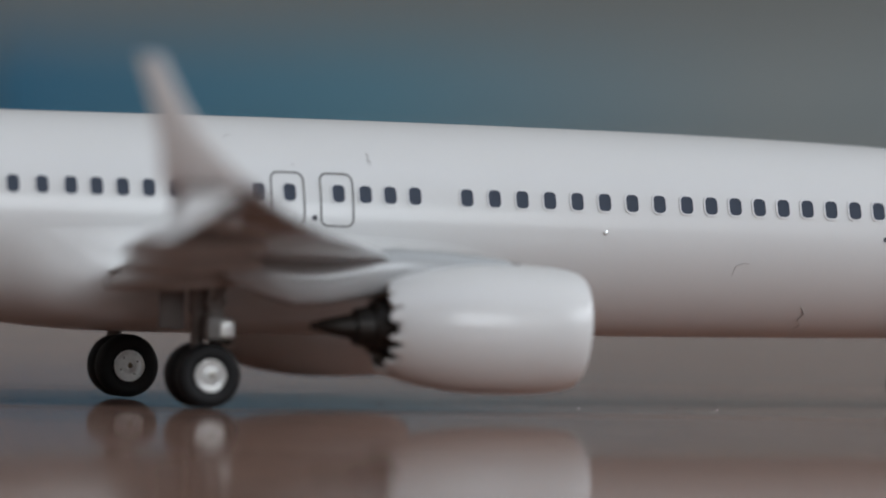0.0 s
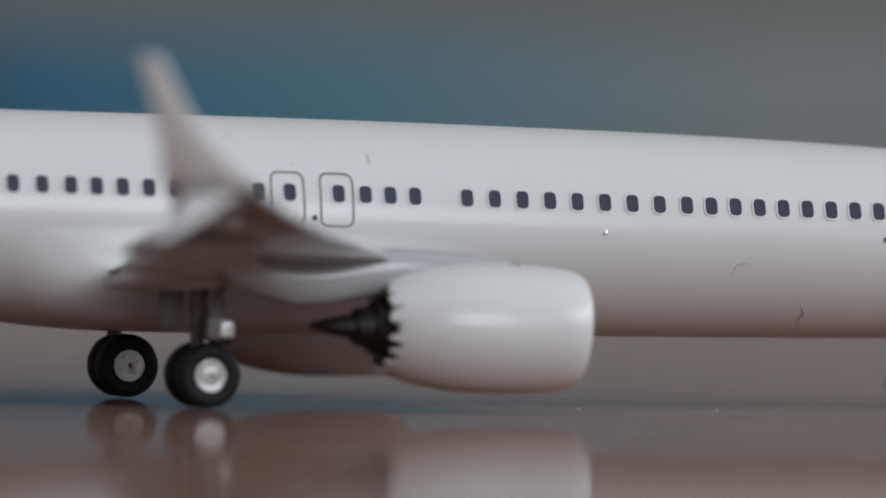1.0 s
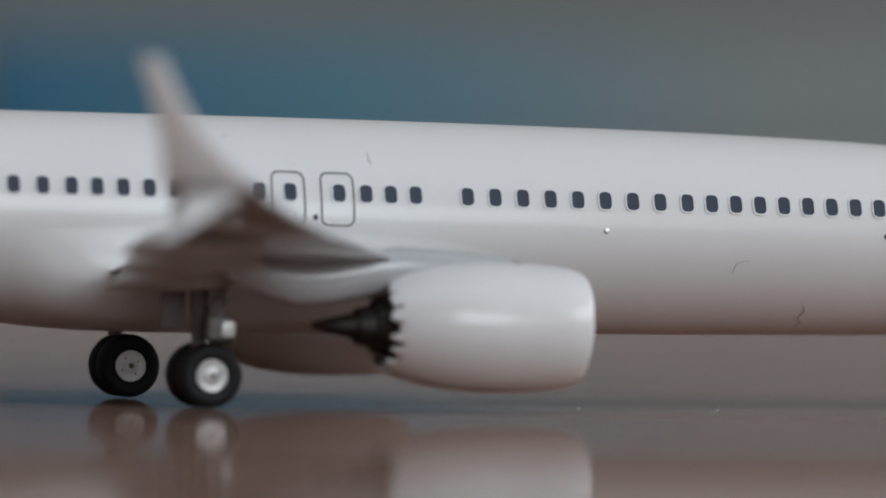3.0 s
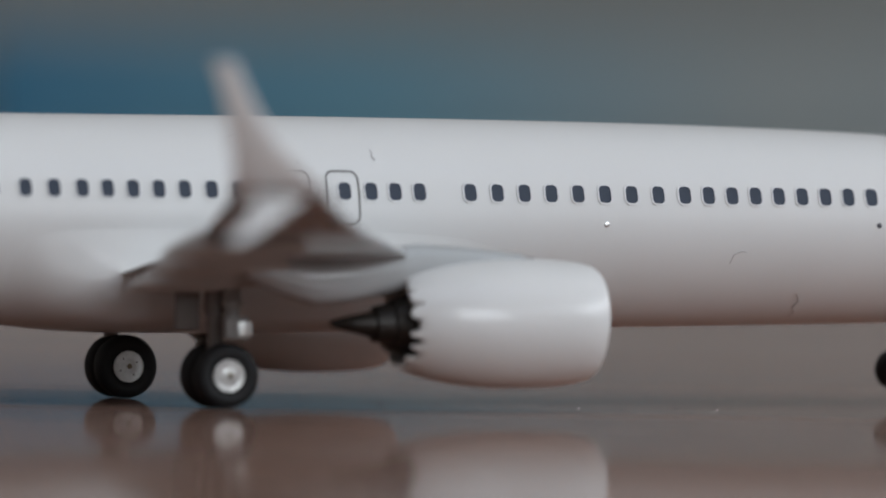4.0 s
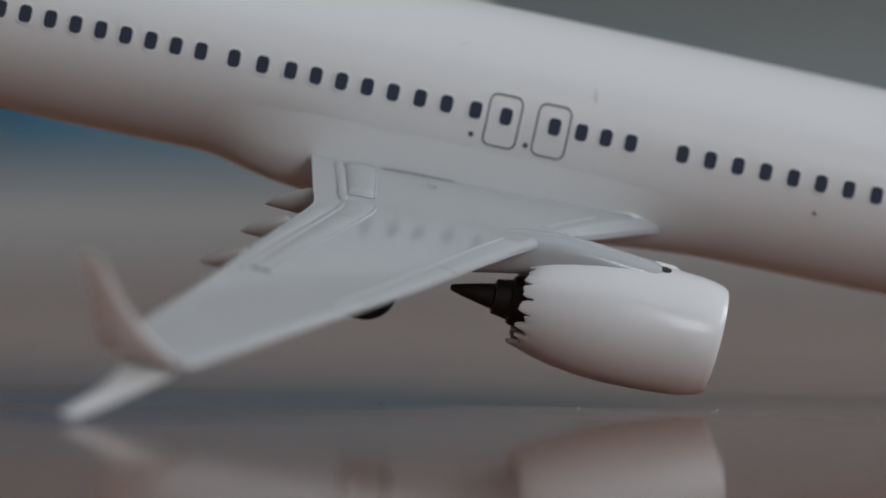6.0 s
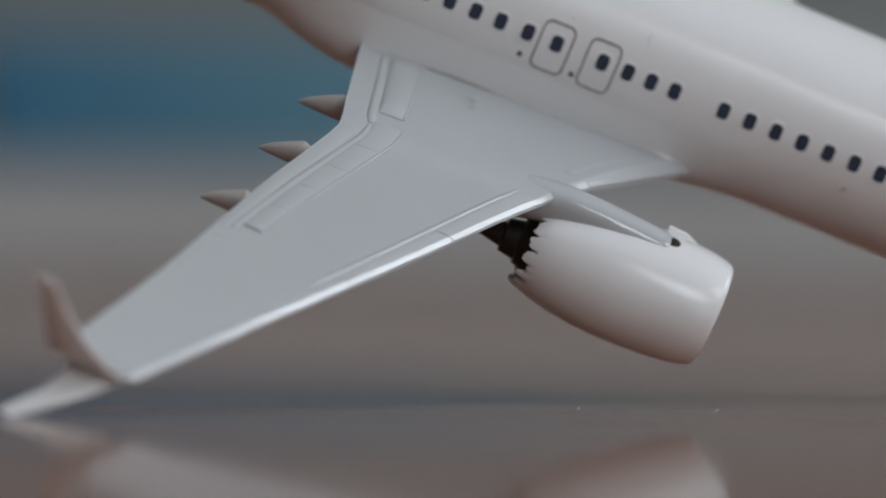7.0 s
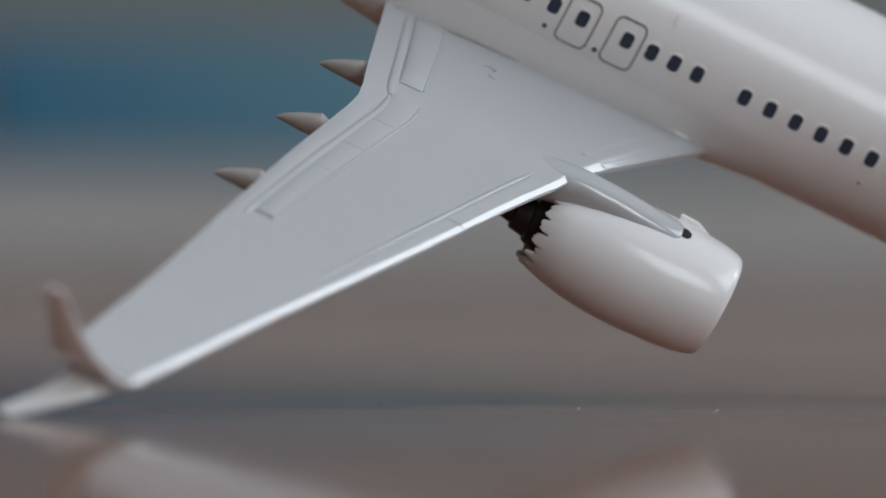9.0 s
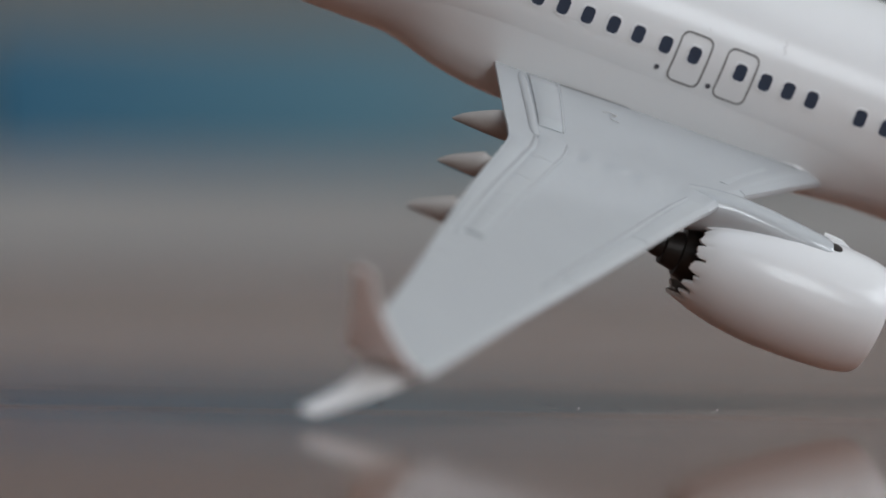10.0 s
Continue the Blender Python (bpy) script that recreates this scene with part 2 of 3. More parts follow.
room()
table()
book("book", "thin brown cloth-bound book lying on the table", -0.17, 0.16, 0.79, 1.02, 0.0, 0.0028, BROWN)
notepad(-0.16, 0.15, 0.795, 1.0, 0.0028, 0.0094)
book("book", "blue book with a grey sheen painted along its cover, on a notepad", -0.0425, 0.19, 0.815, 1.01, 0.0094, 0.0212, BLUE)
book("book", "grey book lying beside a blue book", -0.16, -0.0435, 0.817, 1.0, 0.0094, 0.0211, TEALGREY)
book("book", "grey-green hardback book on top of the stack", -0.16, 0.16, 0.817, 1.01, 0.0212, 0.046, TEALGREY)


# ---- the model aircraft ----
plane = tagged(new("model_airplane"), "white diecast model of a twin-engine jet airliner", "model airplane")

HULL = [(16.3, -1.0, -1.06, 0.03), (16.0, -0.55, -1.45, 0.45), (15.4, -0.12, -1.78, 0.88), (14.5, 0.35, -2.02, 1.28), (13.3, 0.78, -2.14, 1.6),
        (12.0, 1.02, -2.21, 1.77), (10.8, 1.13, -2.27, 1.83), (8.5, 1.21, -2.32, 1.87), (5.8, 1.26, -2.37, 1.88), (0.5, 1.29, -2.38, 1.88),
        (-5.6, 1.27, -2.38, 1.88), (-9.7, 1.27, -2.38, 1.88), (-13.0, 1.27, -2.2, 1.84), (-17.0, 1.22, -1.5, 1.55), (-21.0, 1.05, -0.55, 1.0),
        (-24.5, 0.75, 0.1, 0.45), (-26.0, 0.52, 0.3, 0.1)]


def hull_y(x, z, side=-1, lift=0.0):
    """Half-width of the hull at height z."""
    top, bot, a = spline(HULL, x)
    b, c = (top - bot) / 2, (top + bot) / 2
    return side * (a * math.sqrt(max(0.0, 1 - ((z - c) / b) ** 2)) + lift)


def hull():
    rings = []
    n = 72
    xs = [16.3, 16.22, 16.1, 15.9, 15.6, 15.2] + [14.8 - 0.4 * i for i in range(100)] + [-25.4, -26.0]
    for x in xs:
        if x < -26.01:
            continue
        top, bot, a = spline(HULL, max(x, -26.0))
        rings.append(circle(x, 0, (top + bot) / 2, max(a, 0.02), n, "x", max((top - bot) / 2, 0.02)))
    rings.sort(key=lambda r: -r[0][0])
    return part("fuselage", loft(rings), WHITE, plane, "glossy white tapered fuselage")


def patch(x, z, w, h, r, side, lift, inner=None, n=6):
    """Rounded rectangle printed on the hull; with inner, a ring of that line width."""
    def outline(w, h, r):
        pts = []
        for cx, cz, a0 in ((w / 2 - r, h / 2 - r, 0), (-w / 2 + r, h / 2 - r, 90), (-w / 2 + r, -h / 2 + r, 180), (w / 2 - r, -h / 2 + r, 270)):
            for i in range(n + 1):
                a = radians(a0 + 90 * i / n)
                pts.append((x + cx + r * math.cos(a), z + cz + r * math.sin(a)))
        return pts

    def place(bm, p, up):
        return bm.verts.new(Vector((p[0], hull_y(p[0], p[1], side, up), p[1])) * S)

    bm = bmesh.new()
    o = outline(w, h, r)
    if inner:
        # points along the long straight sides so that the print follows the curve
        i_ = outline(w - 2 * inner, h - 2 * inner, max(r - inner, 0.01))
        A, B = [], []
        for j in range(len(o)):
            a, b, c, d = o[j], o[(j + 1) % len(o)], i_[j], i_[(j + 1) % len(o)]
            k = max(1, int(math.dist(a, b) / 0.06))
            for q in range(k):
                A.append((a[0] + (b[0] - a[0]) * q / k, a[1] + (b[1] - a[1]) * q / k))
                B.append((c[0] + (d[0] - c[0]) * q / k, c[1] + (d[1] - c[1]) * q / k))
        rows = [[place(bm, p, -0.02) for p in A], [place(bm, p, lift) for p in A], [place(bm, p, lift) for p in B], [place(bm, p, -0.02) for p in B]]
        for a, b in zip(rows, rows[1:] + rows[:1]):
            for j in range(len(A)):
                bm.faces.new((a[j], a[(j + 1) % len(A)], b[(j + 1) % len(A)], b[j]))
    else:
        top = [place(bm, p, lift) for p in o]
        low = [place(bm, p, -0.03) for p in o]
        bm.faces.new(top)
        for j in range(len(o)):
            bm.faces.new((top[j], top[(j + 1) % len(o)], low[(j + 1) % len(o)], low[j]))
    return bm


def window_stations():
    fwd = [2.346 + 0.5085 * i for i in range(9)] + [6.87 + 0.4515 * i for i in range(8)]
    mid = [1.395, 0.94, 0.491, 0.0, -0.888]
    aft = [-1.444, -1.974, -2.457, -2.951, -3.423, -3.892, -4.358, -4.818, -5.331, -5.849]
    tail = [-6.451 - 0.4555 * i for i in range(16)]
    return fwd + mid + aft + tail


def prints(body):
    for side in (-1, 1):
        for x in window_stations():
            part("window", patch(x, 0, 0.23, 0.305, 0.085, side, 0.008), WINDOW, body, "dark printed cabin window")
            part("window_rim", patch(x, 0, 0.286, 0.361, 0.11, side, 0.016, inner=0.031), RIM, body, "thin pale rim of a cabin window")
        for x in (-0.03, -0.92):
            part("exit_outline", patch(x, -0.11, 0.62, 0.94, 0.15, side, 0.01, inner=0.032), LINE, body, "thin grey outline of an overwing exit")
        for x, z in ((-0.44, -0.43), (-1.435, -0.43), (10.15, -0.5)):
            part("dot", patch(x, z, 0.095, 0.095, 0.047, side, 0.01), DOT, body, "small dark printed dot")
        part("dimple", loft([circle(4.9, hull_y(4.9, -0.53, side, d), -0.53, r, 16, "y") for d, r in ((-0.02, 0.05), (0.012, 0.048), (0.018, 0.036), (0.02, 0.008))]), BEAD, body, "small shiny raised static port")
        part("exit_outline", patch(12.3, -0.45, 0.86, 1.7, 0.16, side, 0.01, inner=0.032), LINE, body, "thin grey outline of the front door")


# belly fairing: how far it stands out at each station, and by degrees below the horizontal
BELLY = [(3.7, 0.0), (3.0, 0.1), (2.0, 0.38), (0.5, 0.8), (-1.0, 1.0), (-3.2, 1.04), (-4.1, 1.0), (-4.7, 0.84), (-5.2, 0.58), (-5.6, 0.27), (-5.9, 0.08), (-6.3, 0.0)]
SWELL = [(270.0, 0.0), (182.0, 0.0), (172.0, 0.03), (160.0, 0.16), (150.0, 0.34), (135.0, 0.48), (120.0, 0.34), (105.0, 0.2), (90.0, 0.15), (75.0, 0.2), (60.0, 0.34), (45.0, 0.48),
         (30.0, 0.34), (20.0, 0.16), (8.0, 0.03), (-2.0, 0.0), (-90.0, 0.0)]


def fairing():
    rings = []
    n = 90
    for i in range(56):
        x = 3.7 - 10.0 * i / 55
        e = spline(BELLY, x)[0]
        top, bot, a = spline(HULL, x)
        b, c = (top - bot) / 2, (top + bot) / 2
        ring = []
        for j in range(n):
            deg = -90 + 360 * j / n
            up = 1 + max(0.0, spline(SWELL, deg)[0]) * e / a - 0.006
            ring.append((x, a * up * math.cos(radians(deg)), c - b * up * math.sin(radians(deg))))
        rings.append(ring)
    return part("wing_fairing", loft(rings), WHITE, plane, "smooth white belly fairing under the wings")


# wing outline by half span: leading edge, trailing edge, thickness
WING = [(17.0, -6.2, -7.52, 0.12), (13.5, -4.5, -6.46, 0.2), (10.9, -3.16, -5.75, 0.27), (8.2, -1.74, -4.98, 0.33), (6.2, -0.7, -4.34, 0.4),
        (5.45, -0.27, -4.12, 0.44), (4.46, 0.24, -4.12, 0.5), (2.2, 1.87, -4.12, 0.62), (1.0, 2.9, -4.12, 0.7)]


def wing_top(y):
    y = abs(y)
    bend = 0.3 * max(0.0, (y - 9.5) / 7.5) ** 1.6
    return -1.33 + 0.122 * (min(y, 5.2) - 1.96) + 0.07 * max(0.0, y - 5.2) + bend


def skin(y, u, lift=0.0):
    """A point of the wing's upper skin; u runs from leading to trailing edge."""
    le, te, t = spline(WING, abs(y))
    d = u * (le - te)
    w = 0.135 + 0.15 * max(0.0, min(1.0, (4.6 - abs(y)) / 1.5))
    drop = 0.5 * max(0.0, w - d) if d > 0.012 else 0.5 * w + max(0.02, 0.16 * t - 0.04) * (1 - d / 0.012)
    twist = 0.18 * u * max(0.0, min(1.0, (abs(y) - 7) / 7))
    z = wing_top(y) - drop - t * 0.16 * u * u + twist + lift
    return (le + (te - le) * u, y, z)


def wing(side, name):
    rings = []
    for y in [1.0, 1.6, 2.2, 3, 3.8, 4.46, 5.0, 5.45, 5.9, 6.6, 7.4, 8.2, 9.3, 10.5, 11.8, 13.1, 14.5, 15.8, 17.0]:
        le, te, t = spline(WING, y)
        w0 = (0.135 + 0.15 * max(0.0, min(1.0, (4.6 - y) / 1.5))) / (le - te)
        us = [0, 0.005 / (le - te), 0.013 / (le - te), w0 * 0.35, w0 * 0.7, w0 * 0.97, w0 * 1.03, w0 * 1.6, 0.28, 0.42, 0.58, 0.74, 0.88, 1.0]
        up = [skin(side * y, u) for u in us]
        lo = []
        for u in us[::-1][:-1]:
            p = skin(side * y, u)
            th = t * (0.06 + 2.6 * (math.sqrt(u) * 0.55 - 0.43 * u - 0.10 * u * u)) if u < 1 else t * 0.07
            lo.append((p[0], p[1], p[2] - max(th, 0.02)))
        rings.append(up + lo)
    w = part(name, loft(rings), GREY, plane, "light grey swept wing with raised panel lines")
    s = side

    def ridge(nm, a, b, r=0.05, n=12, mat=GREY, flat=0.3, lift=0.0):
        pts = [skin(s * (a[0] + (b[0] - a[0]) * i / n), a[1] + (b[1] - a[1]) * i / n, lift) for i in range(n + 1)]
        return part(nm, tube(pts, r, 10, flat=flat), mat, w)

    def plate(nm, y0, y1, ua, ub, va, vb, up=0.03, n=8, soft_ends=True):
        """A raised panel between chord fractions at both of its ends."""
        rr = []
        high = up
        for f in [0, 0.05] + [i / n for i in range(1, n)] + [0.95, 1]:
            y = y0 + (y1 - y0) * f
            up = high * (0.25 if soft_ends and f in (0, 1) else 1)
            a, b = ua + (va - ua) * f, ub + (vb - ub) * f
            rr.append([skin(s * y, a, -0.03), skin(s * y, a, up * 0.5), skin(s * y, a + (b - a) * 0.14, up), skin(s * y, a + (b - a) * 0.86, up), skin(s * y, b, up * 0.5), skin(s * y, b, -0.03)])
        return part(nm, loft(rr), GREY, w)

    def slat(y0, y1):
        """Nose section that follows the leading edge."""
        rr = []
        for i in range(7):
            y = y0 + (y1 - y0) * i / 6
            le, te, t = spline(WING, y)
            c = le - te
            us = [0.014 / c, 0.045 / c, 0.08 / c, 0.11 / c, 0.13 / c, 0.115, 0.122]
            rr.append([skin(s * y, us[0], -0.04)] + [skin(s * y, q, 0.014) for q in us[:-1]] + [skin(s * y, us[-1], -0.03)])
        return part("slat", loft(rr), GREY, w)

    # inboard flap ridges, spoiler strip, outboard flap, aileron, slats
    ridge("flap", (2.05, 0.92), (5.0, 0.87), 0.1, flat=0.42)
    plate("spoiler", 2.0, 4.45, 0.812, 0.9, 0.755, 0.855, 0.075, 6)
    ridge("panel_line", (2.0, 0.808), (4.42, 0.75), 0.04, 10, flat=0.9, lift=0.012)
    ridge("panel_line", (5.0, 0.727), (10.45, 0.727), 0.035, 18, flat=0.9, lift=0.008)
    ridge("panel_line", (5.02, 0.87), (10.6, 0.895), 0.075, 18, flat=0.42)
    for i in range(5):
        a, b = 4.95 + 1.09 * i + 0.004, 4.95 + 1.09 * (i + 1) - 0.004
        plate("spoiler", a, b, 0.733, 0.862, 0.733, 0.862, 0.042, 3, False)
    plate("flap", 5.35, 10.75, 0.905, 0.985, 0.915, 0.985, 0.02)
    ridge("panel_line", (11.1, 0.72), (11.1, 0.97), 0.045, 6)
    plate("aileron", 11.5, 15.3, 0.83, 0.985, 0.83, 0.985, 0.012)
    for a, b in ((5.5, 7.93), (7.97, 10.78), (10.82, 13.6), (13.64, 16.3)):
        slat(a, b)
    ridge("panel_line", (5.4, 0.13), (11.5, 0.15), 0.05, 18, flat=0.8)
    slat(2.5, 4.0)
    # hollow fillet between the wing root and the hull
    rings = []
    for i in range(47):
        x = 3.1 - 7.17 * i / 46
        nose = max(0.0, min(1.0, (x - 1.85) / 1.25))
        p = Vector(skin(s * 1.99, max(0.02, min(1.0, (2.05 - x) / 6.17)), 0.006))
        aft = max(0.0, min(1.0, (-1.6 - x) / 2.4))
        p.x, p.y = x, s * (1.99 - 0.2 * max(0.0, math.sin(math.pi * min(1.0, (x + 2.6) / 5.6))) ** 0.8 * (x > -2.6) - 0.3 * aft ** 2)
        low = Vector((x, hull_y(x, -1.62, s, -0.03), -1.62))
        p = p.lerp(low, nose ** 0.6)
        zt = -0.95 - 0.25 * max(0.0, min(1.0, (x - 0.4) / 1.4)) - 0.36 * nose - 0.42 * aft ** 1.3
        c = Vector((x, hull_y(x, zt, s, -0.02), zt))
        b = Vector((x, s * (1.72 - 0.03 * aft), p.z + 0.1 - 0.08 * aft)).lerp((p + c) / 2 + Vector((0, s * 0.05, 0)), nose ** 0.5)
        arc = [p * (1 - f) ** 2 + b * 2 * f * (1 - f) + c * f * f for f in [k / 8 for k in range(9)]]
        rings.append(arc + [Vector((x, s * 1.4, zt)), Vector((x, s * 1.4, p.z - 0.1)), Vector((x, p.y - s * 0.05, p.z - 0.1))])
    part("root_fillet", loft(rings), WHITE, w, "smooth white hollow fillet along the wing root")
    ridge("root_seam", (1.87, 0.45), (1.97, 0.8), 0.014, 10, LINE, 1.0, 0.004)
    return w


def winglets(w, s):
    def blade(name, rows):
        rings = []
        for xl, xt, y, z, th in rows:
            c = xl - xt
            prof = [(0, 0), (0.06, 0.6), (0.2, 0.95), (0.45, 1), (0.75, 0.6), (1, 0.1)]
            ring = [(xl - c * u, s * (y + th * v), z) for u, v in prof] + [(xl - c * u, s * (y - th * v), z) for u, v in prof[::-1][:-1]]
            rings.append(ring)
        part(name, loft(rings), WHITE, w, "white blade of the split winglet")
    blade("winglet", [(-6.12, -7.5, 16.75, 0.08, 0.1), (-6.28, -7.68, 17.08, 0.17, 0.12), (-6.64, -7.78, 17.34, 0.4, 0.11), (-7.1, -7.9, 17.55, 0.8, 0.09),
                      (-7.52, -8.07, 17.76, 1.28, 0.075), (-7.84, -8.27, 17.94, 1.75, 0.055), (-8.05, -8.43, 18.05, 2.08, 0.035)])
    blade("lower_winglet", [(-6.3, -7.3, 16.8, 0.02, 0.1), (-6.62, -7.36, 17.2, -0.12, 0.1), (-7.05, -7.58, 17.5, -0.34, 0.085), (-7.5, -7.92, 17.8, -0.56, 0.065), (-7.85, -8.16, 18.02, -0.71, 0.035)])


def flap_fairings(s):
    """Canoes with a level keel, a pointed rear end and a nose that rises into the wing."""
    for tip, z in (((-4.86, 4.14), -1.71), ((-5.31, 6.55), -1.39), ((-6.03, 9.19), -1.09)):
        rings = []
        for i in range(17):
            u = i / 16
            r = 0.27 * min(1.0, u / 0.38) ** 0.8 * (1 - 0.8 * max(0, (u - 0.55) / 0.45) ** 2) + 0.02
            keel = z - 0.03 * math.sin(math.pi * min(1.0, u / 0.8)) + 0.3 * max(0.0, u - 0.6) ** 1.2
            x = tip[0] + 2.5 * u ** 1.1
            le, te, _ = spline(WING, tip[1])
            roof = skin(tip[1], max(0.0, min(1.0, (le - x) / (le - te))))[2] - 0.07 if x > te - 0.05 else 9.0
            r = max(0.01, min(r, (roof - keel) / 2))
            rings.append(circle(x, s * tip[1], keel + r, r * 0.72, 16, "x", r))
        part("flap_track_fairing", loft(rings), DRAB, plane, "pointed pale flap track fairing")


def engine(s):
    cy, cz = s * 4.83, -2.21
    n = 192
    e = part("engine_nacelle", nacelle(cy, cz, n), WHITE, plane, "white engine cowl with a saw-toothed rear edge")
    part("intake_lip", loft([raked(x, cy, cz, r, 64) for x, r in ((3.2, 1.01), (3.27, 0.995), (3.33, 0.97), (3.375, 0.93), (3.38, 0.89), (3.34, 0.85), (3.2, 0.82), (3.2, 1.01))], caps=False), WHITE, e)
    part("fan", loft([circle(x, cy, cz, r, 40) for x, r in ((2.75, 0.8), (2.7, 0.8), (2.7, 0.28), (2.95, 0.2), (3.1, 0.04))]), CORE, e, "dark fan disc with spinner")
    # core cowl in steps, then the exhaust cone
    part("core_cowl", loft([circle(x, cy, cz - 0.03, r, 40) for x, r in ((0.9, 0.6), (0.15, 0.56), (-0.12, 0.47), (-0.3, 0.42), (-0.32, 0.36), (-0.42, 0.34), (-0.6, 0.31), (-0.62, 0.25))]), CORE, e, "dark brown metal core cowl")
    part("exhaust_cone", loft([circle(x, cy, cz - 0.03, r, 32) for x, r in ((-0.55, 0.235), (-0.7, 0.215), (-0.95, 0.16), (-1.2, 0.105), (-1.21, 0.095), (-1.33, 0.07), (-1.38, 0.045), (-1.39, 0.01))]), CORE, e, "dark pointed exhaust cone")
    part("bypass_duct", loft([circle(x, cy, cz, r, 48) for x, r in ((0.95, 0.78), (0.9, 0.78), (0.9, 0.05), (0.95, 0.05))]), CORE, e)
    # pylon
    rings = []
    for x, zt, zb, w in ((2.2, -1.14, -1.35, 0.1), (2.16, -1.06, -1.5, 0.16), (2.05, -1.02, -1.5, 0.19), (1.6, -0.97, -1.6, 0.21), (0.9, -0.9, -1.6, 0.22), (0.2, -0.87, -1.62, 0.22), (-0.3, -0.92, -1.72, 0.23), (-0.8, -1.02, -1.82, 0.22), (-1.1, -1.07, -1.88, 0.22), (-1.7, -1.1, -1.92, 0.19), (-2.3, -1.1, -1.75, 0.14), (-2.9, -1.15, -1.48, 0.05)):
        c, h = (zt + zb) / 2, (zt - zb) / 2
        ring = []
        for j in range(20):
            a = 2 * math.pi * j / 20
            ring.append((x, cy - s * 0.05 + (w + 0.11) * math.copysign(abs(math.cos(a)) ** 0.85, math.cos(a)), c + h * math.copysign(abs(math.sin(a)) ** 0.85, math.sin(a))))
        rings.append(ring)
    part("pylon", loft(rings), GREY, plane, "grey engine pylon under the wing")
    # no hollow here: a dark disc gives the recess its shade
    part("recess_shade_disc", loft([circle(2.22, cy - s * 0.05, z, r, 20, "z") for z, r in ((-1.3, 0.13), (-1.092, 0.13), (-1.086, 0.09))]), CORE, e, "dark disc standing for the shaded recess at the pylon tip")
    # strake on the inboard shoulder of the cowl
    part("strake", loft([[(x, cy - s * 0.62, cz + z0), (x, cy - s * 0.68, cz + z0), (x, cy - s * (0.68 + 0.12 * k), cz + z0 + 0.2 * k), (x, cy - s * (0.62 + 0.12 * k), cz + z0 + 0.2 * k)] for x, z0, k in ((2.75, 0.82, 0.05), (2.45, 0.86, 0.5), (2.1, 0.88, 0.5))]), WHITE, e)


def raked(x, cy, cz, r, n):
    """A ring of the cowl; towards the intake its upper edge leans forward."""
    lean = 0.05 * max(0.0, min(1.0, (x - 2.3) / 0.9))
    return [(p[0] + lean * (p[2] - cz), p[1], p[2]) for p in circle(x, cy, cz, r, n)]


def nacelle(cy, cz, n):
    prof = [(3.22, 1.005), (3.12, 1.035), (2.9, 1.07), (2.5, 1.1), (2.0, 1.115), (1.55, 1.115), (1.1, 1.085), (0.65, 1.02), (0.3, 0.94), (0.12, 0.885), (0.02, 0.85)]
    rings = [raked(x, cy, cz, r, n) for x, r in prof]

    def saw(r):
        out = []
        for i in range(n):
            a = 2 * math.pi * i / n
            q = i * 16 / n + 0.16 * math.sin(i * 0.61) + 0.1 * math.sin(i * 0.23)
            u = q % 1
            rough = math.sin(int(q) * 2.4) * 0.5 + 0.5
            k = math.sin(math.pi * u) ** (0.35 + 0.35 * rough)
            x = 0.11 - 0.05 * rough - (0.265 + 0.04 * math.sin(i * 0.37) + 0.012 * math.sin(i * 2.3)) * k
            rr = r + 0.04 * (1 - k)
            out.append((x, cy + rr * math.cos(a), cz + rr * math.sin(a)))
        return out
    rings.append(saw(0.785))
    rings.append(saw(0.72))
    rings += [circle(x, cy, cz, r, n) for x, r in ((0.4, 0.78), (0.95, 0.8), (2.6, 0.8))]
    rings.append(raked(3.22, cy, cz, 0.83, n))
    rings.append(rings[0])
    return loft(rings, caps=False)


def wheel(name, x, y, z, r, w, label):
    """Tyre with rounded shoulders and tread grooves, dished rim with a raised centre."""
    wh = new(name)
    wh.parent = plane
    wh["label"] = label
    wh.location = Vector((x, y, z)) * S
    h = w / 2
    prof = [(-h * 0.75, r * 0.5), (-h, r * 0.62), (-h * 1.02, r * 0.78), (-h * 0.88, r * 0.92), (-h * 0.6, r * 0.985), (-h * 0.3, r), (-h * 0.27, r * 0.98), (-h * 0.2, r * 0.98), (-h * 0.17, r),
            (h * 0.17, r), (h * 0.2, r * 0.98), (h * 0.27, r * 0.98), (h * 0.3, r), (h * 0.6, r * 0.985), (h * 0.88, r * 0.92), (h * 1.02, r * 0.78), (h, r * 0.62), (h * 0.75, r * 0.5)]
    part("tyre", loft([circle(0, p, 0, q, 40, "y") for p, q in prof]), TYRE, wh, "black rubber tyre")
    for d in (-1, 1):
        rim = [(0.7, 0.5), (0.99, 0.495), (1.01, 0.46), (0.97, 0.43), (0.94, 0.37), (0.93, 0.27), (0.96, 0.21), (0.99, 0.19), (1.0, 0.11)]
        ring = [circle(0, d * h * a, 0, r * b, 32, "y") for a, b in rim]
        part("rim", loft(ring), HUB, wh, "silver-white dished rim")
        # four small dark marks on the dish
        for q in (0.5, 2.2, 3.6, 5.3):
            part("rim_mark", loft([circle(0.3 * r * math.cos(q), d * h * a, 0.3 * r * math.sin(q), r * b, 8, "y") for a, b in ((0.92, 0.035), (0.965, 0.03))]), SHADE_AND_MARKS, wh)
        part("axle_pin", loft([circle(0.02 * r, d * h * a, 0.01 * r, r * b, 16, "y") for a, b in ((0.95, 0.09), (1.05, 0.085), (1.08, 0.05), (1.03, 0.01))]), BRASS, wh)
    return wh


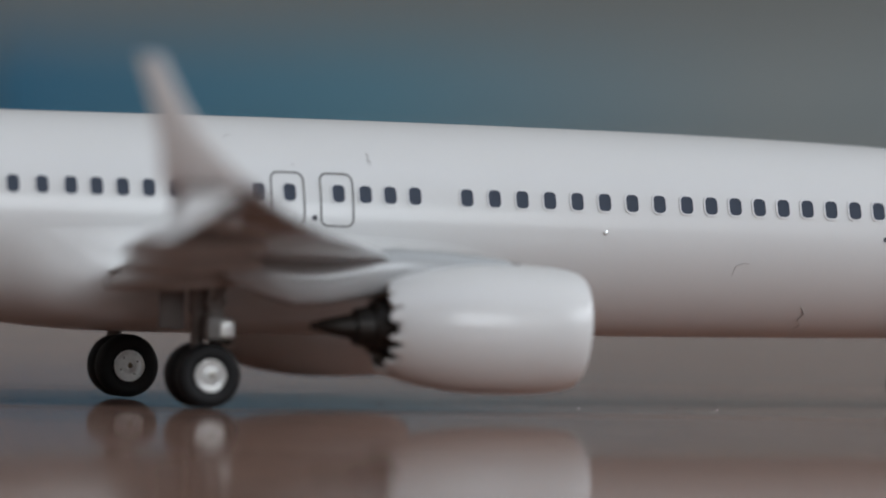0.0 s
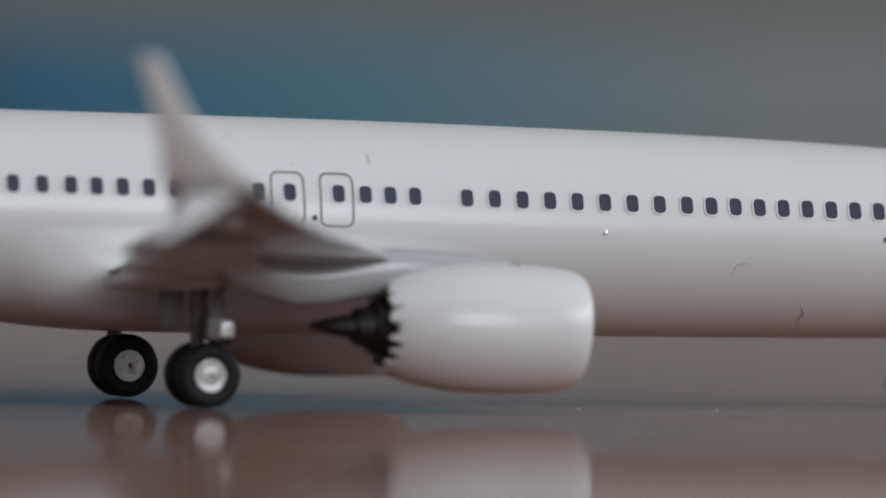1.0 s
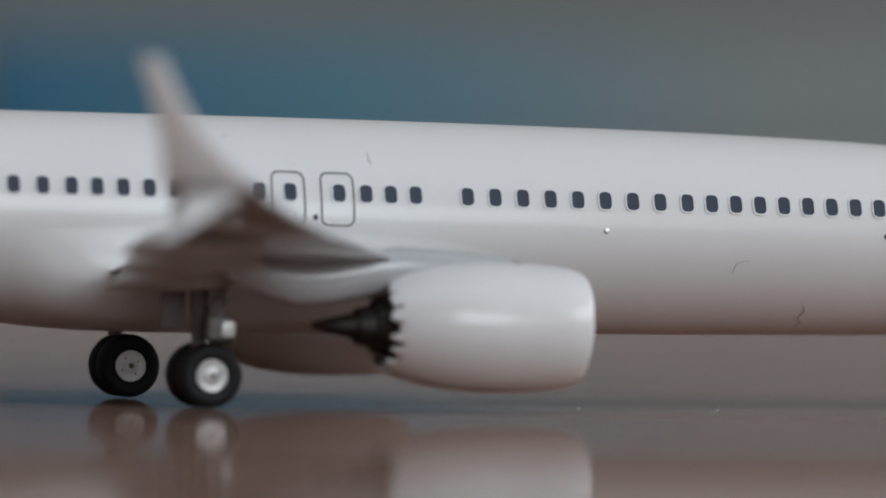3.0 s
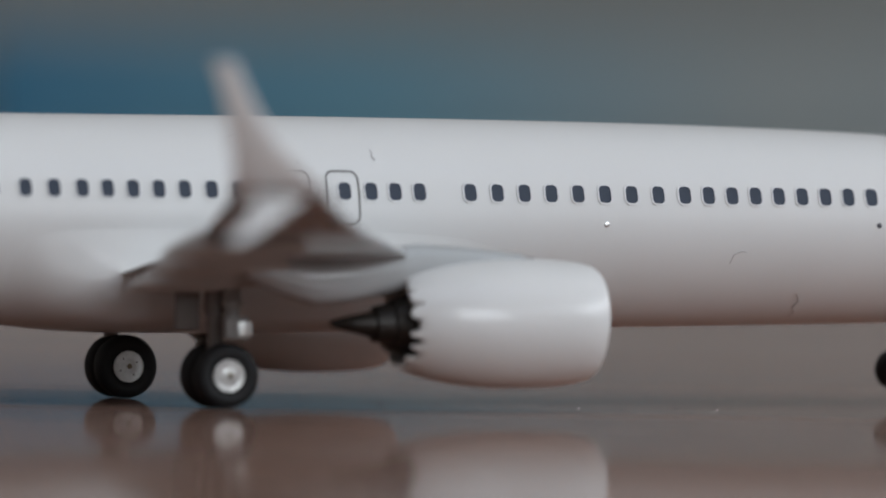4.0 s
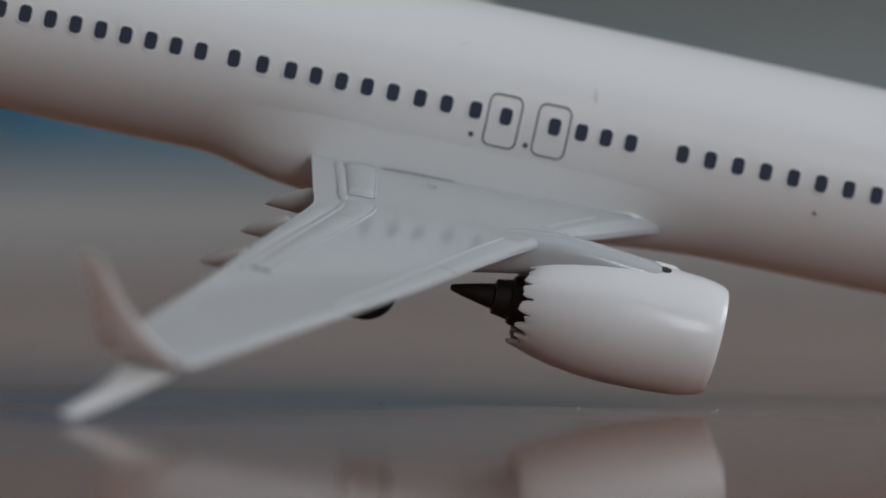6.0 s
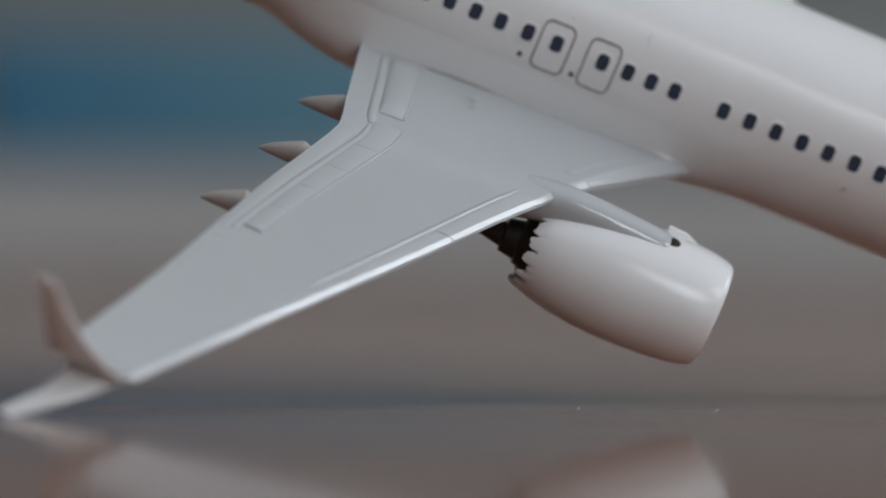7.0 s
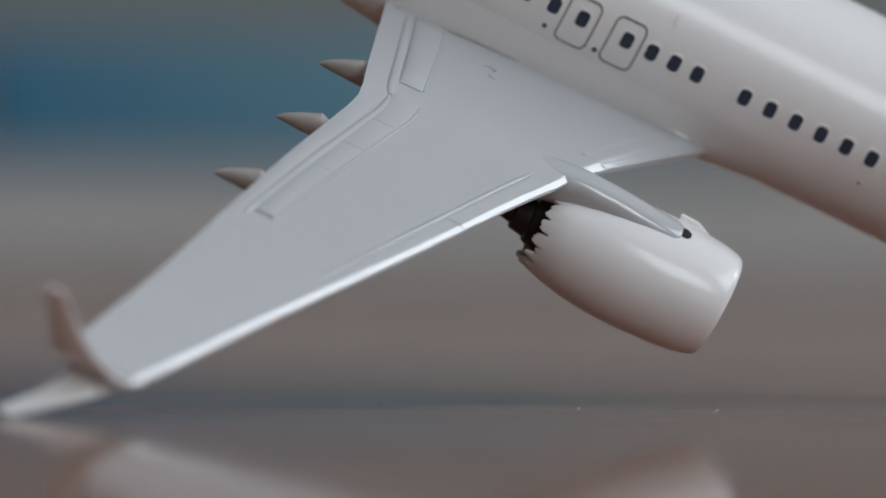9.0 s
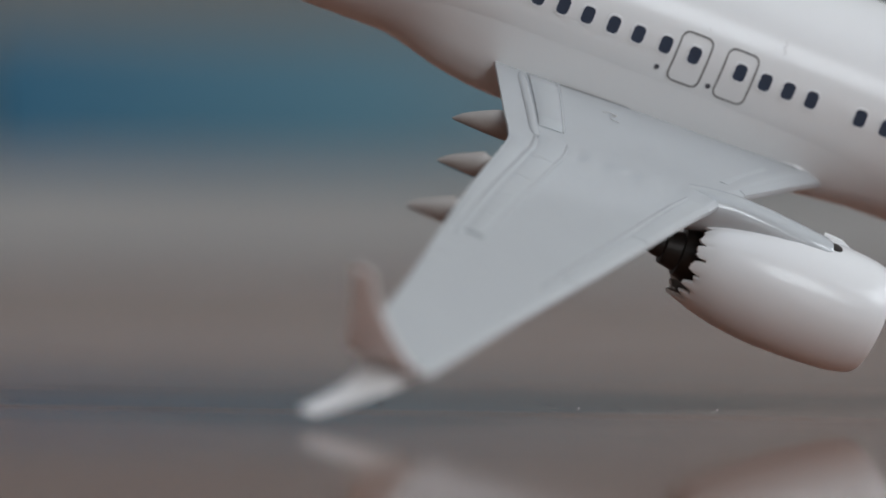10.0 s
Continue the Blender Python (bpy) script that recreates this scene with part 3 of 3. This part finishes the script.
def main_gear(s):
    gear = new("main_gear")
    gear.parent = plane
    gear["label"] = "twin-wheeled main landing gear leg"
    zc, gx = -3.185, (-2.72 if s < 0 else -2.47)
    for y in ((3.34, 2.68) if s < 0 else (3.0, 2.5)):
        wheel("wheel", gx, s * y, zc + 0.012, 0.56, 0.4, "black-tyred main wheel with a silver-white hub")
    part("strut", loft([circle(gx - 0.1, s * 3.0, z, r, 20, "z") for z, r in ((-1.3, 0.17), (-2.1, 0.17), (-2.12, 0.13), (-2.75, 0.13), (-2.78, 0.17), (-3.3, 0.17))]), SHADE_AND_MARKS, gear, "drab cylindrical gear strut, darkened for the shade under the belly")
    part("axle", loft([circle(gx, s * y, zc, 0.09, 16, "y") for y in (2.5, 3.5)]), GEAR, gear)
    part("shock_tube", loft([circle(gx + 0.12, s * 3.28, z, r, 18, "z") for z, r in ((-1.35, 0.15), (-1.85, 0.15), (-1.87, 0.18), (-1.98, 0.18), (-2.0, 0.14), (-2.4, 0.14))]), GEAR, gear, "grey ribbed shock tube")
    part("brace", box(gx - 0.08, gx + 0.36, s * 3.4 - 0.14, s * 3.4 + 0.14, -2.55, -2.17, 0.05), GEAR, gear, "pale square brace block")
    # brighter forward half of the brace block
    part("brace_cap", box(gx + 0.14, gx + 0.4, s * 3.4 - 0.165, s * 3.4 + 0.165, -2.5, -2.24, 0.045), HUB, gear, "bright cap over the forward half of the brace")
    part("drag_strut", tube([(gx, s * 3.0, -2.4), (gx + 0.5, s * 2.7, -1.6)], 0.07), GEAR, gear)
    # the door's colour carries the shade between leg and belly
    part("gear_door", box(gx - 0.75, gx - 0.3, s * 2.8 - 0.03, s * 2.8 + 0.03, -2.4, -1.5, 0.025), SHADE_AND_MARKS, gear, "drab gear door plate with belly shade in its colour")


def nose_gear():
    gear = new("nose_gear")
    gear.parent = plane
    gear["label"] = "small twin-wheeled nose landing gear"
    for s in (-1, 1):
        wheel("wheel", 11.43, s * 0.26, -3.1, 0.36, 0.22, "small black-tyred nose wheel")
    part("strut", loft([circle(11.43, 0, z, r, 16, "z") for z, r in ((-2.0, 0.12), (-2.6, 0.12), (-2.62, 0.09), (-3.16, 0.09))]), GEAR, gear)
    part("axle", loft([circle(11.43, y, -3.1, 0.06, 12, "y") for y in (-0.34, 0.34)]), GEAR, gear)
    for s in (-1, 1):
        part("gear_door", box(11.63, 12.9, s * 0.42 - 0.02, s * 0.42 + 0.02, -2.75, -2.15, 0.015), GEAR, gear)


def tail():
    def surf(name, rows, axis, label):
        prof = [(0, 0), (0.05, 0.6), (0.2, 0.95), (0.4, 1), (0.75, 0.5), (1, 0.05)]
        rings = []
        for xl, xt, q, th in rows:
            c = xl - xt
            pts = [(xl - c * u, th * v) for u, v in prof] + [(xl - c * u, -th * v) for u, v in prof[::-1][:-1]]
            rings.append([(x, v, q) for x, v in pts] if axis == "z" else [(x, q, 0.55 + 0.12 * abs(q) + v) for x, v in pts])
        part(name, loft(rings), WHITE, plane, label)
    surf("tail_fin", [(-15.5, -24.0, 1.05, 0.06), (-18.6, -24.3, 1.7, 0.22), (-20.0, -24.6, 3.0, 0.2), (-22.0, -25.4, 5.5, 0.14), (-23.8, -26.3, 8.0, 0.08)], "z", "white vertical tail fin")
    for s in (-1, 1):
        surf("tailplane", [(-20.4, -24.6, s * 0.4, 0.2), (-22.2, -25.6, s * 3.5, 0.14), (-24.4, -26.4, s * 7.0, 0.07)], "y", "white swept tailplane")


def lint(body):
    """Fibres caught on the paint."""
    def fibre(pts, r, lift=0.015):
        part("lint_fibre", tube([(x, hull_y(x, z, -1, lift), z) for x, z in pts], r, 6), LINT, body, "short grey lint fibre")
    fibre([(0.6, 0.72), (0.64, 0.66), (0.6, 0.6), (0.66, 0.56), (0.62, 0.5)], 0.007)
    fibre([(7.3, -1.22), (7.36, -1.04), (7.5, -0.98), (7.6, -1.0)], 0.009)
    fibre([(8.75, -1.72), (8.86, -1.85), (8.8, -1.98), (8.9, -2.06), (8.82, -2.14)], 0.011)
    fibre([(-1.95, 0.88), (-1.9, 0.94), (-1.75, 0.97)], 0.006)
    fibre([(-0.8, 0.5), (-0.76, 0.47)], 0.01)
    fibre([(2.2, -0.93), (2.23, -0.95)], 0.01)


body = hull()
prints(body)
fairing()
lint(body)
for side, name in ((-1, "wing"), (1, "wing")):
    w = wing(side, name)
    winglets(w, side)
    flap_fairings(side)
    engine(side)
    main_gear(side)
    if side == -1:
        pts = [(0.58, 2.92), (0.61, 2.88), (0.615, 2.72), (0.6, 2.62), (0.63, 2.56), (0.65, 2.66)]
        part("lint_fibre", tube([skin(-y, u, 0.02) for u, y in pts], 0.008, 6), LINT, w, "thin curled lint fibre")
nose_gear()
tail()


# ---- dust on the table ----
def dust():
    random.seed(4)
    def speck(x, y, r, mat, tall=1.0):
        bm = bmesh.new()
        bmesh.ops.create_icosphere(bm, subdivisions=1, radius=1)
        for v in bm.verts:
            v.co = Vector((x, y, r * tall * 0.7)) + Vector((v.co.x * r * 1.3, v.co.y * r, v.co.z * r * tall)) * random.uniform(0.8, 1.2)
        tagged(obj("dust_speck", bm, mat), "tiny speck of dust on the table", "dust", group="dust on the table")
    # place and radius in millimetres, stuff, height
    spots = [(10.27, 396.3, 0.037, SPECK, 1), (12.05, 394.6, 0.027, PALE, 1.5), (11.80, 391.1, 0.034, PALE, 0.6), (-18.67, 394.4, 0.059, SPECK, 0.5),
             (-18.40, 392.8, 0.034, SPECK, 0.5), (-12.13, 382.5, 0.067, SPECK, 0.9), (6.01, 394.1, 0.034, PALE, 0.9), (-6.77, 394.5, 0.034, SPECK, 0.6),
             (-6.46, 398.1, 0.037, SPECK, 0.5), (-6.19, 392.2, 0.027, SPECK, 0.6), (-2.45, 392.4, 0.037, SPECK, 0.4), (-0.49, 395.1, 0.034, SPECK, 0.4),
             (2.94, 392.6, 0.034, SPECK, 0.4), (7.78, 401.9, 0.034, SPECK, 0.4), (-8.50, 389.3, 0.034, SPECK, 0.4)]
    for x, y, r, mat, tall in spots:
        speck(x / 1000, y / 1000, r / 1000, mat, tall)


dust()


def fine_dust():
    """Barely visible grains scattered over the polish."""
    rnd = random.Random(11)
    bm = bmesh.new()
    for i in range(150):
        x, y = rnd.uniform(-0.028, 0.028), rnd.triangular(0.355, 0.43, 0.395)
        r = rnd.uniform(0.5, 1.1) * 0.4 / 16020
        st = rnd.choice((1.2, 1.2, 2.0, 5.0))
        g = bmesh.ops.create_icosphere(bm, subdivisions=1, radius=1)
        for v in g["verts"]:
            v.co = Vector((x + v.co.x * r * st, y + v.co.y * r * 1.4, r * 0.5 + v.co.z * r * 0.6))
    tagged(obj("dust", bm, SPECK), "fine dark dust scattered over the table", "dust", kind="stuff")


fine_dust()


def motions():
    rest = pose(-0.005960, 0.396371, 0.009243, 0.183, 1.105, 18.177)
    walk(plane, [
        (0.0, rest), (2.7, rest),
        (3.8, pose(-0.005834, 0.396720, 0.009383, 0.004, -0.259, 19.688)),
        (4.0, pose(-0.005946, 0.396834, 0.009345, 0.003, -0.013, 21.525)),
        (4.2, pose(-0.006192, 0.396865, 0.009378, -0.033, -0.366, 21.410)),
        (4.4, pose(-0.005405, 0.398479, 0.009227, -0.059, 0.913, 21.317)),
        (4.5, pose(-0.003738, 0.400587, 0.009210, 0.131, 0.914, 19.130)),
        (4.6, pose(-0.003012, 0.404294, 0.009336, 1.633, 1.382, 16.818)),
        (4.7, pose(-0.003433, 0.406047, 0.009323, 1.414, 1.382, 15.216)),
        (4.9, pose(-0.003296, 0.410275, 0.009229, 0.659, 1.185, 10.697)),
        (5.0, pose(-0.003487, 0.409074, 0.009421, 2.211, 1.549, 10.419)),
        (5.1, pose(-0.002013, 0.410792, 0.010087, 4.342, 2.812, 8.534)),
        (5.2, pose(0.000629, 0.411494, 0.009748, 5.638, 2.314, 7.680)),
        (5.3, pose(0.000596, 0.410561, 0.010488, 10.249, 2.860, 7.099)),
        (5.4, pose(0.000891, 0.410288, 0.011393, 14.271, 4.248, 6.139)),
        (5.5, pose(0.000455, 0.410195, 0.012000, 16.182, 6.792, 5.606)),
        (5.7, pose(0.001199, 0.410278, 0.012358, 17.424, 7.887, 4.493)),
        (5.8, pose(0.002207, 0.409243, 0.012495, 17.567, 8.199, 4.631)),
        (6.0, pose(0.004885, 0.407731, 0.013862, 20.975, 11.190, 4.353)),
        (6.2, pose(0.007511, 0.409894, 0.014946, 24.373, 13.874, 2.899)),
        (7.3, pose(0.007667, 0.409799, 0.017774, 34.326, 21.787, 4.309)),
        (7.5, pose(0.007717, 0.409799, 0.017774, 34.326, 21.787, 4.309)),
        (8.0, pose(0.008693, 0.407846, 0.018732, 38.773, 24.725, 6.112)),
        (8.5, pose(0.008760, 0.407447, 0.018809, 39.231, 25.063, 6.055)),
        (9.0, pose(0.008865, 0.407232, 0.018733, 38.809, 24.817, 6.257)),
        (9.1, pose(0.009761, 0.406027, 0.018495, 37.154, 23.886, 7.139)),
        (9.2, pose(0.010703, 0.405757, 0.018281, 35.408, 23.185, 8.235)),
        (9.3, pose(0.011676, 0.405624, 0.018037, 33.439, 22.204, 9.330)),
        (9.5, pose(0.012632, 0.406008, 0.017545, 32.284, 20.971, 10.866)),
        (9.7, pose(0.012740, 0.406934, 0.017329, 32.385, 20.568, 10.597)),
        (10.0, pose(0.012987, 0.405706, 0.016945, 30.441, 19.402, 12.206)),
    ])


motions()
